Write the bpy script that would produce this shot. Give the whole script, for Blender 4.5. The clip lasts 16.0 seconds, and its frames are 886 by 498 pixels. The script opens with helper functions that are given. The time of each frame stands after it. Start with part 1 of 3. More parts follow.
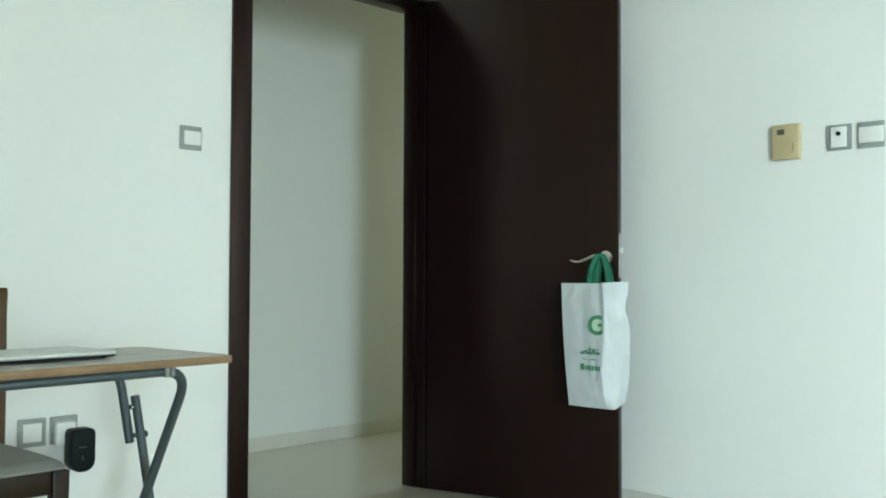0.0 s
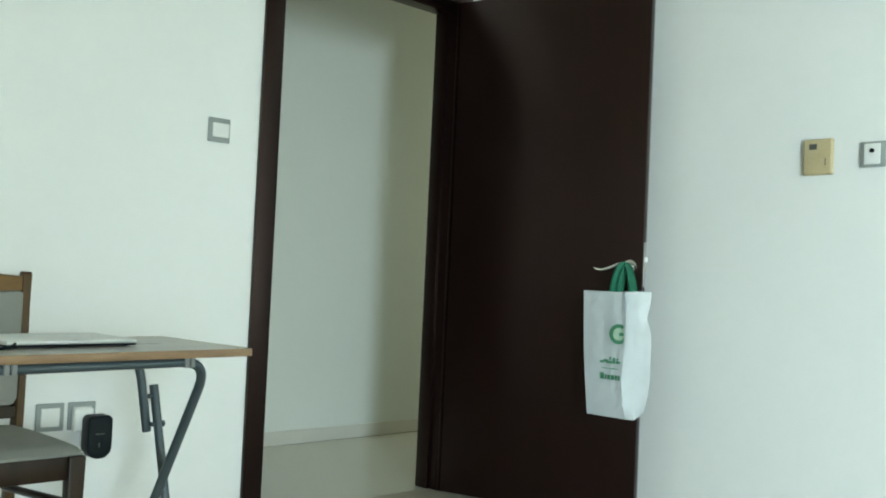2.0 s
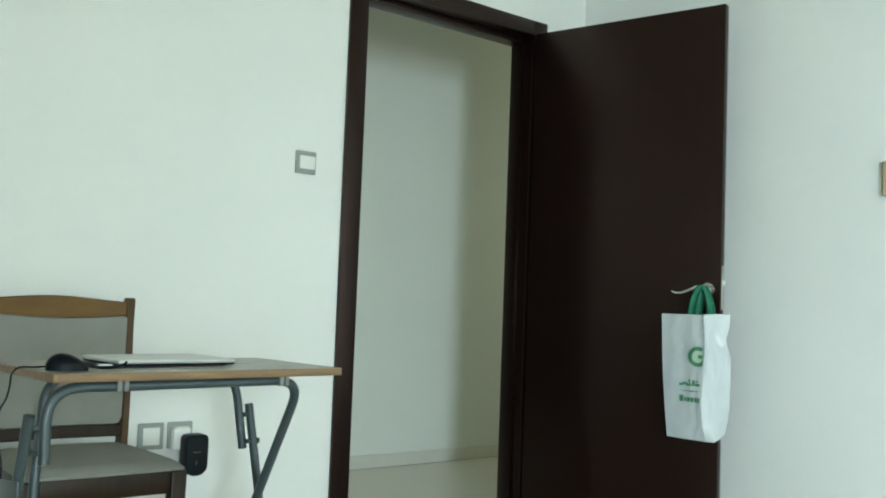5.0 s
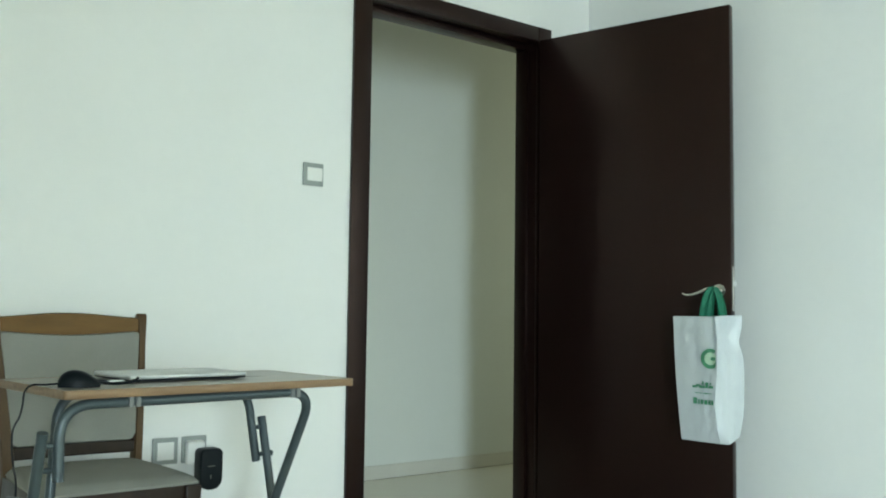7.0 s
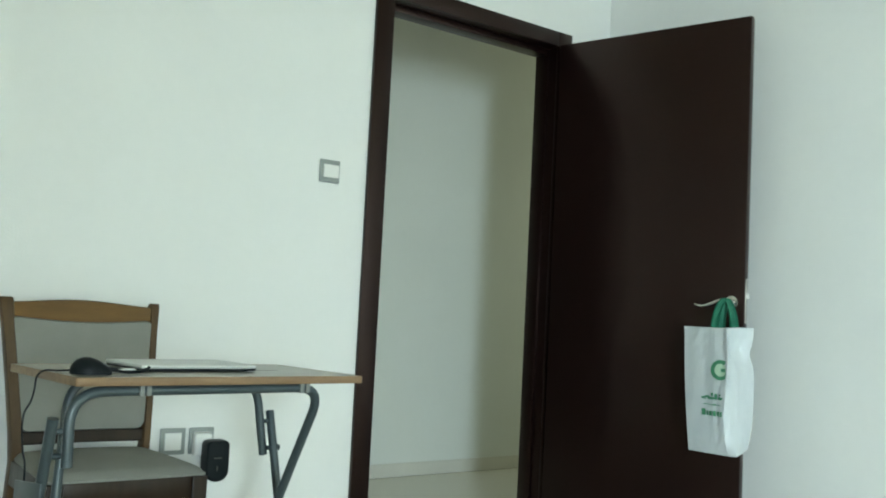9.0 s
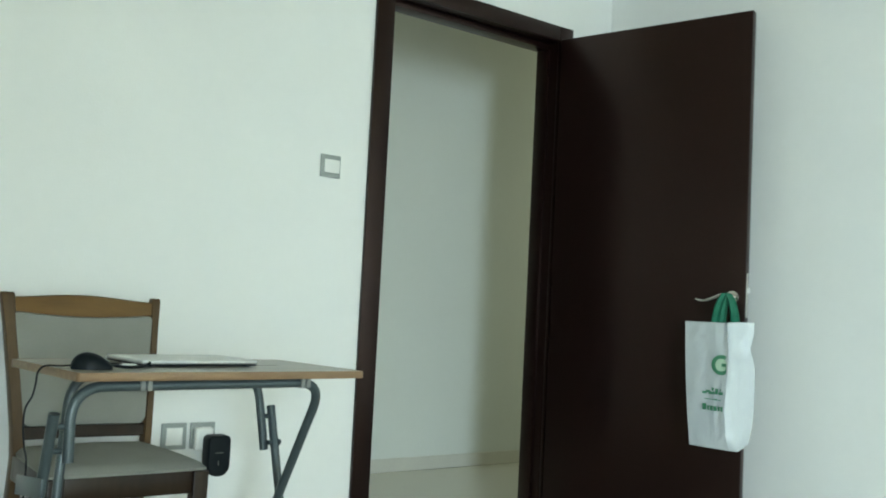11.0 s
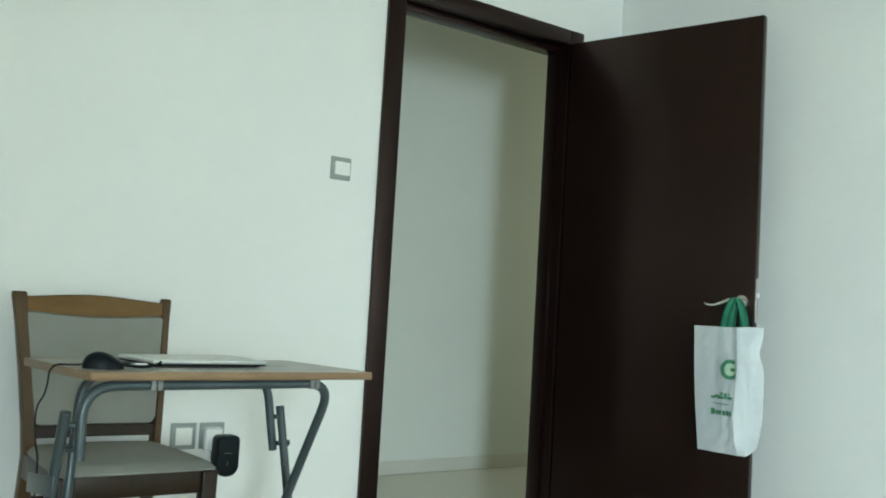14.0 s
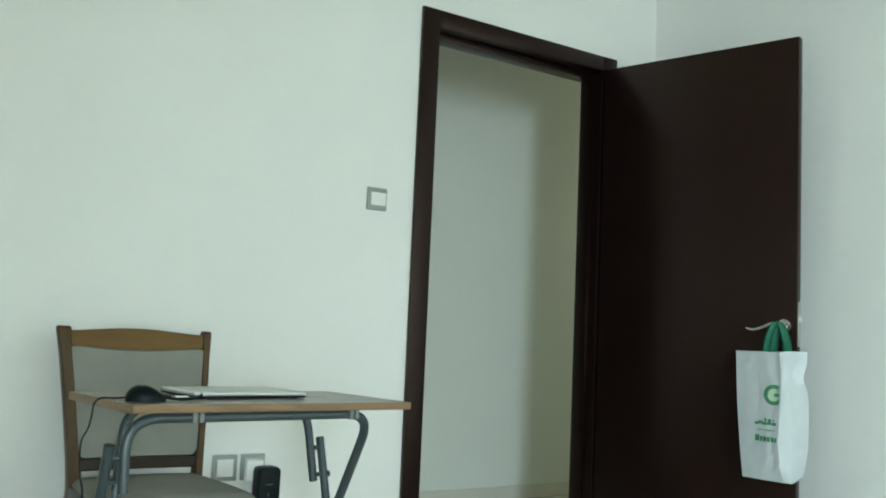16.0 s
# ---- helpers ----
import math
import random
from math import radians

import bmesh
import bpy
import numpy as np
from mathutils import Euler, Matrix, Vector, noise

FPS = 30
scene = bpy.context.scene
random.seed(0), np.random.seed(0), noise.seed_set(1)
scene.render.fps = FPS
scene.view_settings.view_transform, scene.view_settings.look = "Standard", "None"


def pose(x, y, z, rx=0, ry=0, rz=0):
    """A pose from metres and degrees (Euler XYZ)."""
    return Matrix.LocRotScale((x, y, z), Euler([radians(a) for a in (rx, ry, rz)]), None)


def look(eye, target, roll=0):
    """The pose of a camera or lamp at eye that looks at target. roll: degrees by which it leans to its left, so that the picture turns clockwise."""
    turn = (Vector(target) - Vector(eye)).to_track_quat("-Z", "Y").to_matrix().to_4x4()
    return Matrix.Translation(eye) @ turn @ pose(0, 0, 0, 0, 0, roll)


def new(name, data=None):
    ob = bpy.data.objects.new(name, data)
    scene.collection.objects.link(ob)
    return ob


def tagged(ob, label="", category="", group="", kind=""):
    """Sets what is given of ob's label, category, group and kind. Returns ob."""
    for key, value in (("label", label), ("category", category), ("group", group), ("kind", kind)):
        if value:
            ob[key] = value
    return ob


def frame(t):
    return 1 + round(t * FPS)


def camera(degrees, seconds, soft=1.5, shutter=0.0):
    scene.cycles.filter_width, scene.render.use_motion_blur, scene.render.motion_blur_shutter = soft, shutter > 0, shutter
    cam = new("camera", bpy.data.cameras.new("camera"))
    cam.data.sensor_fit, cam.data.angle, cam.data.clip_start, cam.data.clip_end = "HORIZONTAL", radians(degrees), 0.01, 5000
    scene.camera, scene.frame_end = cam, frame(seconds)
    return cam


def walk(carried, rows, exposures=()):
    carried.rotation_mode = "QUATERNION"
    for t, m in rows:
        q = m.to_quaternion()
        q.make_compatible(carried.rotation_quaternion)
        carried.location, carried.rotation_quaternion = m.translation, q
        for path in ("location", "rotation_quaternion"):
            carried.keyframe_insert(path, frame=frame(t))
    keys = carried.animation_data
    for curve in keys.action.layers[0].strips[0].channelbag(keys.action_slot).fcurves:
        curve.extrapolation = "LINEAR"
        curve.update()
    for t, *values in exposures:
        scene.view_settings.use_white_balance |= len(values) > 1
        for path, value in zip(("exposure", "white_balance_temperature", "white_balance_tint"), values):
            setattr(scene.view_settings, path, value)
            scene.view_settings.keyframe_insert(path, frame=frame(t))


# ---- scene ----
# The door wall stands in the plane y = 0 with the room on its -y side; x runs along it, 0 is the casing's outer edge.
cam = camera(50.4, 16.0, soft=1.9)
PATH = [
    (0.0, pose(-1.8935, -3.0144, 0.9227, 91.797, -0.218, -44.951)),
    (0.5, pose(-1.8926, -3.0128, 0.9243, 91.636, -0.537, -44.426)),
    (1.0, pose(-1.8812, -3.0018, 0.9244, 91.591, -1.369, -43.904)),
    (1.5, pose(-1.8872, -3.0007, 0.9194, 91.850, -1.762, -43.545)),
    (2.0, pose(-1.8904, -2.9952, 0.9202, 91.914, -2.584, -43.790)),
    (2.5, pose(-1.8995, -2.9989, 0.9145, 92.103, -4.207, -42.359)),
    (3.0, pose(-1.9043, -2.9996, 0.9126, 92.550, -4.433, -41.706)),
    (3.5, pose(-1.9515, -3.0371, 0.8994, 93.154, -5.188, -40.761)),
    (4.0, pose(-1.9640, -3.0500, 0.8985, 93.322, -4.950, -40.684)),
    (4.5, pose(-1.9666, -3.0595, 0.8981, 93.717, -3.910, -39.717)),
    (4.7, pose(-1.9660, -3.0600, 0.8980, 93.608, -2.984, -39.255)),
    (6.8, pose(-1.9590, -3.0685, 0.8970, 93.856, -0.493, -38.986)),
    (7.0, pose(-1.9587, -3.0688, 0.8970, 94.050, -0.752, -38.360)),
    (7.5, pose(-1.9615, -3.0696, 0.8956, 94.215, -0.875, -38.257)),
    (8.0, pose(-1.9662, -3.0705, 0.8943, 94.893, -1.764, -37.237)),
    (8.5, pose(-1.9653, -3.0689, 0.8942, 94.397, -2.525, -37.510)),
    (9.0, pose(-1.9645, -3.0668, 0.8955, 94.121, -2.889, -37.792)),
    (9.2, pose(-1.9645, -3.0668, 0.8957, 94.037, -2.849, -37.752)),
    (11.3, pose(-1.9630, -3.0674, 0.8975, 93.778, -2.853, -37.705)),
    (11.5, pose(-1.9629, -3.0674, 0.8978, 93.691, -2.421, -37.641)),
    (12.0, pose(-1.9650, -3.0700, 0.8956, 93.708, -2.953, -37.607)),
    (12.5, pose(-1.9672, -3.0692, 0.8922, 93.926, -3.267, -37.322)),
    (13.0, pose(-1.9687, -3.0704, 0.8943, 93.318, -4.106, -37.561)),
    (13.5, pose(-1.9693, -3.0710, 0.8938, 94.029, -2.801, -37.122)),
    (14.0, pose(-1.9689, -3.0741, 0.8946, 93.950, -3.290, -37.176)),
    (14.5, pose(-1.9689, -3.0744, 0.8970, 94.857, -1.966, -36.265)),
    (15.0, pose(-1.9707, -3.0780, 0.8954, 95.044, -1.934, -35.891)),
    (15.5, pose(-1.9719, -3.0784, 0.8945, 95.498, -1.956, -35.327)),
    (16.0, pose(-1.9717, -3.0796, 0.8971, 95.524, -2.503, -34.854)),
]
walk(cam, PATH, exposures=[(0.0, 0.0), (7.0, -0.04), (12.5, -0.07), (16.0, -0.16)])

# ---- world and light ----
world = bpy.data.worlds.new("sky")
scene.world = world
world.use_nodes = True
wn = world.node_tree.nodes
sky = wn.new("ShaderNodeTexSky")
sky.sky_type, sky.sun_disc, sky.sun_elevation, sky.sun_rotation = "NISHITA", False, radians(45), radians(150)
world.node_tree.links.new(sky.outputs["Color"], wn["Background"].inputs["Color"])
wn["Background"].inputs["Strength"].default_value = 0.08


def area_lamp(name, eye, target, sx, sy, watts, colour):
    data = bpy.data.lights.new(name, "AREA")
    data.shape, data.size, data.size_y, data.energy, data.color = "RECTANGLE", sx, sy, watts, colour
    ob = new(name, data)
    ob.matrix_world = look(eye, target)
    return ob


# daylight in the opening of the window behind the camera
area_lamp("window_daylight", (-3.14, -6.85, 1.00), (0.0, -6.85, -0.90), 1.25, 1.62, 622, (0.768, 1.0, 1.11))
# added warm fill lamp, out of view, standing in for the corridor's unknown light source
area_lamp("corridor_warm_fill", (4.15, 0.68, 1.7), (0.0, 0.68, 1.2), 0.9, 1.2, 12.0, (0.95, 1.0, 0.73))


# ---- materials ----
def material(name, colour, rough=0.5, metal=0.0, second=None, scale=8.0, stretch=(1, 1, 1), mix=0.5, fine=120.0, bump=0.05, bump_scale=60.0, coat=0.0, trans=0.0, gloss=0.5, vary=0.07, tint=None, alpha=1.0):
    """Noise at two scales between two colours, with fine relief."""
    m = bpy.data.materials.new(name)
    m.use_nodes = True
    n, k = m.node_tree.nodes, m.node_tree.links
    b = n["Principled BSDF"]
    second = second or tuple(c * 0.85 for c in colour)
    co = n.new("ShaderNodeTexCoord")
    mp = n.new("ShaderNodeMapping")
    mp.inputs["Scale"].default_value = stretch
    k.new(co.outputs["Object"], mp.inputs["Vector"])
    a, f = n.new("ShaderNodeTexNoise"), n.new("ShaderNodeTexNoise")
    for tex, s, d in ((a, scale, 4.0), (f, fine, 2.0)):
        tex.inputs["Scale"].default_value, tex.inputs["Detail"].default_value = s, d
        k.new(mp.outputs["Vector"], tex.inputs["Vector"])
    add = n.new("ShaderNodeMath")
    add.operation = "MULTIPLY_ADD"
    add.inputs[1].default_value = 0.35
    k.new(f.outputs["Fac"], add.inputs[0])
    k.new(a.outputs["Fac"], add.inputs[2])
    ramp = n.new("ShaderNodeMapRange")
    ramp.inputs["From Min"].default_value, ramp.inputs["From Max"].default_value = 0.4, 0.95
    ramp.inputs["To Max"].default_value = mix * 2
    k.new(add.outputs[0], ramp.inputs["Value"])
    mixer = n.new("ShaderNodeMix")
    mixer.data_type = "RGBA"
    mixer.inputs["A"].default_value, mixer.inputs["B"].default_value = (*colour, 1), (*second, 1)
    k.new(ramp.outputs["Result"], mixer.inputs["Factor"])
    k.new(mixer.outputs["Result"], b.inputs["Base Color"])
    rr = n.new("ShaderNodeMapRange")
    rr.inputs["To Min"].default_value, rr.inputs["To Max"].default_value = max(rough - vary, 0.02), min(rough + vary, 1)
    k.new(a.outputs["Fac"], rr.inputs["Value"])
    k.new(rr.outputs["Result"], b.inputs["Roughness"])
    b.inputs["Metallic"].default_value = metal
    b.inputs["Coat Weight"].default_value = coat
    b.inputs["Specular IOR Level"].default_value = gloss
    b.inputs["Alpha"].default_value = alpha
    if tint:
        b.inputs["Specular Tint"].default_value = (*tint, 1)
    if bump:
        t2, bp = n.new("ShaderNodeTexNoise"), n.new("ShaderNodeBump")
        t2.inputs["Scale"].default_value, t2.inputs["Detail"].default_value = bump_scale, 3.0
        k.new(mp.outputs["Vector"], t2.inputs["Vector"])
        bp.inputs["Strength"].default_value, bp.inputs["Distance"].default_value = bump, 0.004
        k.new(t2.outputs["Fac"], bp.inputs["Height"])
        k.new(bp.outputs["Normal"], b.inputs["Normal"])
    if trans:
        tr, ms = n.new("ShaderNodeBsdfTranslucent"), n.new("ShaderNodeMixShader")
        tr.inputs["Color"].default_value = (*colour, 1)
        ms.inputs["Fac"].default_value = trans
        k.new(b.outputs["BSDF"], ms.inputs[1])
        k.new(tr.outputs["BSDF"], ms.inputs[2])
        k.new(ms.outputs["Shader"], n["Material Output"].inputs["Surface"])
    return m


WALL = material("painted_plaster", (0.80, 0.80, 0.77), 0.6, second=(0.76, 0.765, 0.735), scale=1.3, fine=30, bump=0.12, bump_scale=140)
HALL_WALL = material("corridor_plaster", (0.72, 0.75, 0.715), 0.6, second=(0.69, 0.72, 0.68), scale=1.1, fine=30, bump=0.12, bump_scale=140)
# unseen ceiling: colour set dark and warm so less light bounces onto the upper walls
CEIL = material("ceiling_bounce_tone", (0.57, 0.525, 0.42), 0.7, scale=1.0, mix=0.2)
TILE = material("floor_tile", (0.70, 0.69, 0.62), 0.24, second=(0.65, 0.64, 0.57), scale=2.2, fine=40, bump=0.02)
# room floor and far wall are out of view; darkened to absorb bounced window light
ROOM_FLOOR_DIM = material("room_floor_low_bounce", (0.46, 0.42, 0.34), 0.3, second=(0.41, 0.37, 0.30), scale=2.2, fine=40, bump=0.02)
FAR_WALL_DIM = material("far_wall_low_bounce", (0.44, 0.39, 0.30), 0.6, second=(0.40, 0.355, 0.27), scale=1.3, fine=30, bump=0.12, bump_scale=140)
SKIRT = material("skirting_tile", (0.64, 0.63, 0.57), 0.3, second=(0.58, 0.57, 0.515), scale=4, fine=60, bump=0.02)
WENGE = material("dark_stained_wood", (0.0076, 0.0029, 0.0026), 0.30, second=(0.0050, 0.0021, 0.0019), scale=2.5, stretch=(9, 9, 0.6), fine=40, mix=0.35, bump=0.006, bump_scale=40, gloss=0.42, vary=0.03, tint=(1.0, 0.70, 0.62))
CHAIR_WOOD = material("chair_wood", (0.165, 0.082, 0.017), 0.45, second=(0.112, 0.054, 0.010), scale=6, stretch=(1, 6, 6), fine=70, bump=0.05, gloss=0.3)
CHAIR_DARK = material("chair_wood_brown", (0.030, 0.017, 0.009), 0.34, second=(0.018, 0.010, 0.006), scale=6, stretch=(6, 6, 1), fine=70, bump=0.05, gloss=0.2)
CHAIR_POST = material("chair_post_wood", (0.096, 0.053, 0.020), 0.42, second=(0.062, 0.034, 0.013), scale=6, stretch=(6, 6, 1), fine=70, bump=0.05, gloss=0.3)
FABRIC = material("grey_upholstery", (0.265, 0.262, 0.232), 0.85, second=(0.215, 0.212, 0.188), scale=5, fine=260, bump=0.3, bump_scale=500)
TABLE_TOP = material("tabletop_laminate", (0.33, 0.31, 0.275), 0.30, second=(0.28, 0.265, 0.235), scale=4, stretch=(1, 5, 5), fine=60, bump=0.02)
TABLE_EDGE = material("tabletop_edge_wood", (0.255, 0.155, 0.080), 0.45, second=(0.18, 0.105, 0.053), scale=8, stretch=(1, 8, 8), fine=80, bump=0.05)
STEEL_PAINT = material("grey_painted_steel", (0.060, 0.080, 0.086), 0.32, metal=0.2, second=(0.050, 0.068, 0.074), scale=14, fine=150, bump=0.02, vary=0.02)
CHROME = material("chrome", (0.75, 0.74, 0.70), 0.18, metal=1.0, mix=0.2, bump=0.0)
GREY_PLASTIC = material("grey_plastic", (0.29, 0.315, 0.295), 0.35, scale=12, mix=0.2, bump=0.02)
WHITE_PLASTIC = material("white_plastic", (0.80, 0.80, 0.76), 0.32, scale=12, mix=0.2, bump=0.02)
BLACK_PLASTIC = material("black_plastic", (0.004, 0.007, 0.009), 0.4, second=(0.007, 0.010, 0.012), scale=30, bump=0.04, bump_scale=300, gloss=0.13)
BEIGE_PLASTIC = material("aged_beige_plastic", (0.52, 0.43, 0.25), 0.45, second=(0.45, 0.36, 0.20), scale=14, bump=0.03)
DARK_PLASTIC = material("dark_grey_plastic", (0.07, 0.075, 0.06), 0.3, scale=20, mix=0.3)
CLIP = material("clip_plastic", (0.20, 0.205, 0.19), 0.4, scale=20, mix=0.3)
ALU = material("brushed_aluminium", (0.62, 0.63, 0.62), 0.36, metal=0.55, second=(0.56, 0.57, 0.56), scale=8, fine=200, bump=0.02)
BAG = material("white_nonwoven_plastic", (0.79, 0.83, 0.84), 0.34, second=(0.73, 0.775, 0.785), scale=9, fine=300, bump=0.16, bump_scale=28, trans=0.10, alpha=0.62)
GREEN = material("green_strap_fabric", (0.0, 0.165, 0.085), 0.6, second=(0.0, 0.105, 0.055), scale=30, bump=0.15, bump_scale=300)
PRINT = material("green_print", (0.060, 0.26, 0.135), 0.5, second=(0.05, 0.21, 0.11), scale=60, bump=0.0)
LIME = material("light_green_print", (0.46, 0.62, 0.45), 0.5, scale=60, bump=0.0)
GLASS = bpy.data.materials.new("window_glass")
GLASS.use_nodes = True
gb = GLASS.node_tree.nodes["Principled BSDF"]
gb.inputs["Transmission Weight"].default_value, gb.inputs["Roughness"].default_value = 1.0, 0.0
gb.inputs["Base Color"].default_value = (0.86, 0.97, 0.92, 1)


# ---- mesh helpers ----
def mesh_object(name, bm, mat, parent=None, smooth=False):
    bmesh.ops.recalc_face_normals(bm, faces=bm.faces)
    me = bpy.data.meshes.new(name)
    bm.to_mesh(me)
    bm.free()
    for m in (mat if isinstance(mat, (list, tuple)) else [mat]):
        me.materials.append(m)
    if smooth:
        for p in me.polygons:
            p.use_smooth = True
        me.set_sharp_from_angle(angle=radians(40))
    ob = new(name, me)
    if parent:
        ob.parent = parent
    return ob


def part(name, bm, mat, parent, label="", smooth=True):
    ob = mesh_object(name, bm, mat, parent, smooth)
    return tagged(ob, label) if label else ob


def thing(name, x, y, z, rz, label, category, group=""):
    ob = new(name)
    ob.empty_display_size = 0.05
    ob.matrix_world = pose(x, y, z, 0, 0, rz)
    return tagged(ob, label, category, group)


def box(x0, y0, z0, x1, y1, z1, bevel=0.0, seg=2, bm=None):
    one = bmesh.new()
    bmesh.ops.create_cube(one, size=1)
    for v in one.verts:
        v.co = Vector((x0 + (x1 - x0) * (v.co.x + 0.5), y0 + (y1 - y0) * (v.co.y + 0.5), z0 + (z1 - z0) * (v.co.z + 0.5)))
    if bevel:
        bmesh.ops.bevel(one, geom=one.edges[:], offset=bevel, segments=seg, profile=0.5, affect="EDGES")
    if bm is None:
        return one
    me = bpy.data.meshes.new("tmp")
    one.to_mesh(me)
    one.free()
    bm.from_mesh(me)
    bpy.data.meshes.remove(me)
    return bm


def rounded(points, radius, steps=6):
    """A polyline with its inner corners rounded off."""
    pts = [Vector(p) for p in points]
    out = [pts[0]]
    for a, b, c in zip(pts, pts[1:], pts[2:]):
        r = min(radius, (a - b).length * 0.49, (c - b).length * 0.49)
        p, q = b + (a - b).normalized() * r, b + (c - b).normalized() * r
        for i in range(steps + 1):
            t = i / steps
            out.append(p * (1 - t) ** 2 + b * 2 * t * (1 - t) + q * t * t)
    return out + [pts[-1]]


def smooth_line(points, steps=6):
    """A Catmull-Rom line through the points."""
    p = [Vector(q) for q in points]
    p = [p[0] * 2 - p[1]] + p + [p[-1] * 2 - p[-2]]
    out = []
    for a, b, c, d in zip(p, p[1:], p[2:], p[3:]):
        for i in range(steps):
            t = i / steps
            out.append(0.5 * (2 * b + (c - a) * t + (2 * a - 5 * b + 4 * c - d) * t * t + (3 * b - a - 3 * c + d) * t ** 3))
    return out + [p[-2]]


def tube(line, r, sides=12, bm=None, flat=None, taper=None):
    """A closed tube along a line; flat: the second radius, taper: radius factors along it."""
    bm = bm or bmesh.new()
    up = None
    rings = []
    for i, p in enumerate(line):
        d = (line[min(i + 1, len(line) - 1)] - line[max(i - 1, 0)]).normalized()
        if up is None:
            up = Vector((0, 0, 1)) if abs(d.z) < 0.9 else Vector((0, 1, 0))
        s = d.cross(up).normalized()
        up = s.cross(d).normalized()
        k = taper(i / (len(line) - 1)) if taper else 1.0
        rings.append([bm.verts.new(p + s * math.cos(a) * r * k + up * math.sin(a) * (flat or r) * k) for a in (2 * math.pi * j / sides for j in range(sides))])
    for a, b in zip(rings, rings[1:]):
        for j in range(sides):
            bm.faces.new((a[j], a[(j + 1) % sides], b[(j + 1) % sides], b[j]))
    bm.faces.new(rings[0][::-1])
    bm.faces.new(rings[-1])
    return bm


def rod(a, b, r, sides=14, bm=None):
    return tube([Vector(a), Vector(b)], r, sides, bm)


def wall_with_hole(name, axis, at, thick, a0, a1, z0, z1, hole, mat):
    """A wall slab whose hole (a0, z0, a1, z1) goes through it; axis: the one that it runs along."""
    bm = bmesh.new()
    h0, g0, h1, g1 = hole

    def slab(p0, q0, p1, q1):
        if axis == "x":
            box(p0, at, q0, p1, at + thick, q1, bm=bm)
        else:
            box(at, p0, q0, at + thick, p1, q1, bm=bm)
    slab(a0, z0, h0, z1)
    slab(h1, z0, a1, z1)
    slab(h0, g1, h1, z1)
    if g0 > z0:
        slab(h0, z0, h1, g0)
    return mesh_object(name, bm, mat)


# ---- structure ----
CEILING, BACK, LEFT, RIGHT, HALL = 2.80, -8.20, -3.20, 1.345, 1.24
tagged(wall_with_hole("wall_north", "x", 0.0, 0.12, LEFT - 0.15, RIGHT + 0.15, 0, CEILING, (0.052, 0.0, 1.024, 2.185), WALL),
       "off-white painted plaster wall around the doorway", "wall", kind="structure")
tagged(mesh_object("wall_east", box(RIGHT, BACK, 0, RIGHT + 0.15, -0.001, CEILING), WALL), "off-white painted plaster wall behind the open door", "wall", kind="structure")
tagged(wall_with_hole("wall_west", "y", LEFT - 0.15, 0.15, BACK, -0.001, 0, CEILING, (-7.50, 0.14, -6.20, 1.86), WALL),
       "off-white painted wall with the window", "wall", kind="structure")
tagged(mesh_object("wall_south", box(LEFT - 0.15, BACK - 0.15, 0, RIGHT + 0.15, BACK, CEILING), FAR_WALL_DIM), "unseen plaster wall, toned beige to cut bounced light", "wall", kind="structure")
tagged(mesh_object("floor", box(LEFT - 0.15, BACK - 0.2, -0.12, RIGHT + 0.15, 0.06, 0.0), ROOM_FLOOR_DIM), "unseen ceramic floor of the room, darkened to cut bounced light", "floor", kind="structure")
tagged(mesh_object("floor_corridor", box(LEFT - 0.15, 0.0605, -0.12, 4.6, HALL + 0.12, 0.0), TILE), "polished cream ceramic floor of the corridor", "floor", kind="structure")
tagged(mesh_object("ceiling", box(LEFT - 0.15, BACK - 0.2, CEILING, 4.6, HALL + 0.12, CEILING + 0.12), CEIL), "plain unseen ceiling, toned down to dim and warm its bounce", "ceiling", kind="structure")
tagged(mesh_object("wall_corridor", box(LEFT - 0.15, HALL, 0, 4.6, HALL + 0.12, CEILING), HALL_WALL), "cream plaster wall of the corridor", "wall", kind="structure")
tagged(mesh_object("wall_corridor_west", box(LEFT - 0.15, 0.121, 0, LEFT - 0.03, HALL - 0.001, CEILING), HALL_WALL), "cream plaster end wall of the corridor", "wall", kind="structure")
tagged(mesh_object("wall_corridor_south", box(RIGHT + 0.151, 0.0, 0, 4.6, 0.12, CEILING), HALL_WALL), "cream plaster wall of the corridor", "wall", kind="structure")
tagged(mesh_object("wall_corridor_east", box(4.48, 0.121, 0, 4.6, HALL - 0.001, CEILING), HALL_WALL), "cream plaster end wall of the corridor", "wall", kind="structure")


def skirting(name, x0, y0, x1, y1, label):
    bm = box(x0, y0, 0.001, x1, y1, 0.076, 0.003)
    return tagged(mesh_object(name, bm, SKIRT), label, "skirting", kind="structure")


skirting("baseboard_corridor", LEFT, HALL - 0.010, 4.47, HALL - 0.0005, "cream tile skirting of the corridor wall")
skirting("baseboard_east", RIGHT - 0.010, BACK, RIGHT - 0.0005, -0.012, "cream tile skirting behind the door")
skirting("baseboard_north", LEFT, -0.011, -0.001, -0.0005, "cream tile skirting of the door wall")

# window behind the camera
win = thing("window_1", LEFT - 0.11, -6.85, 0.14, 0, "tall aluminium window in the side wall", "window")
tagged(win, kind="structure")
for y0, z0, y1, z1 in ((-0.65, 0, -0.6, 1.72), (0.6, 0, 0.65, 1.72), (-0.6, 0, 0.6, 0.05), (-0.6, 1.67, 0.6, 1.72), (-0.025, 0.05, 0.025, 1.67)):
    part("window_frame", box(-0.03, y0, z0, 0.03, y1, z1, 0.002), ALU, win, smooth=False)
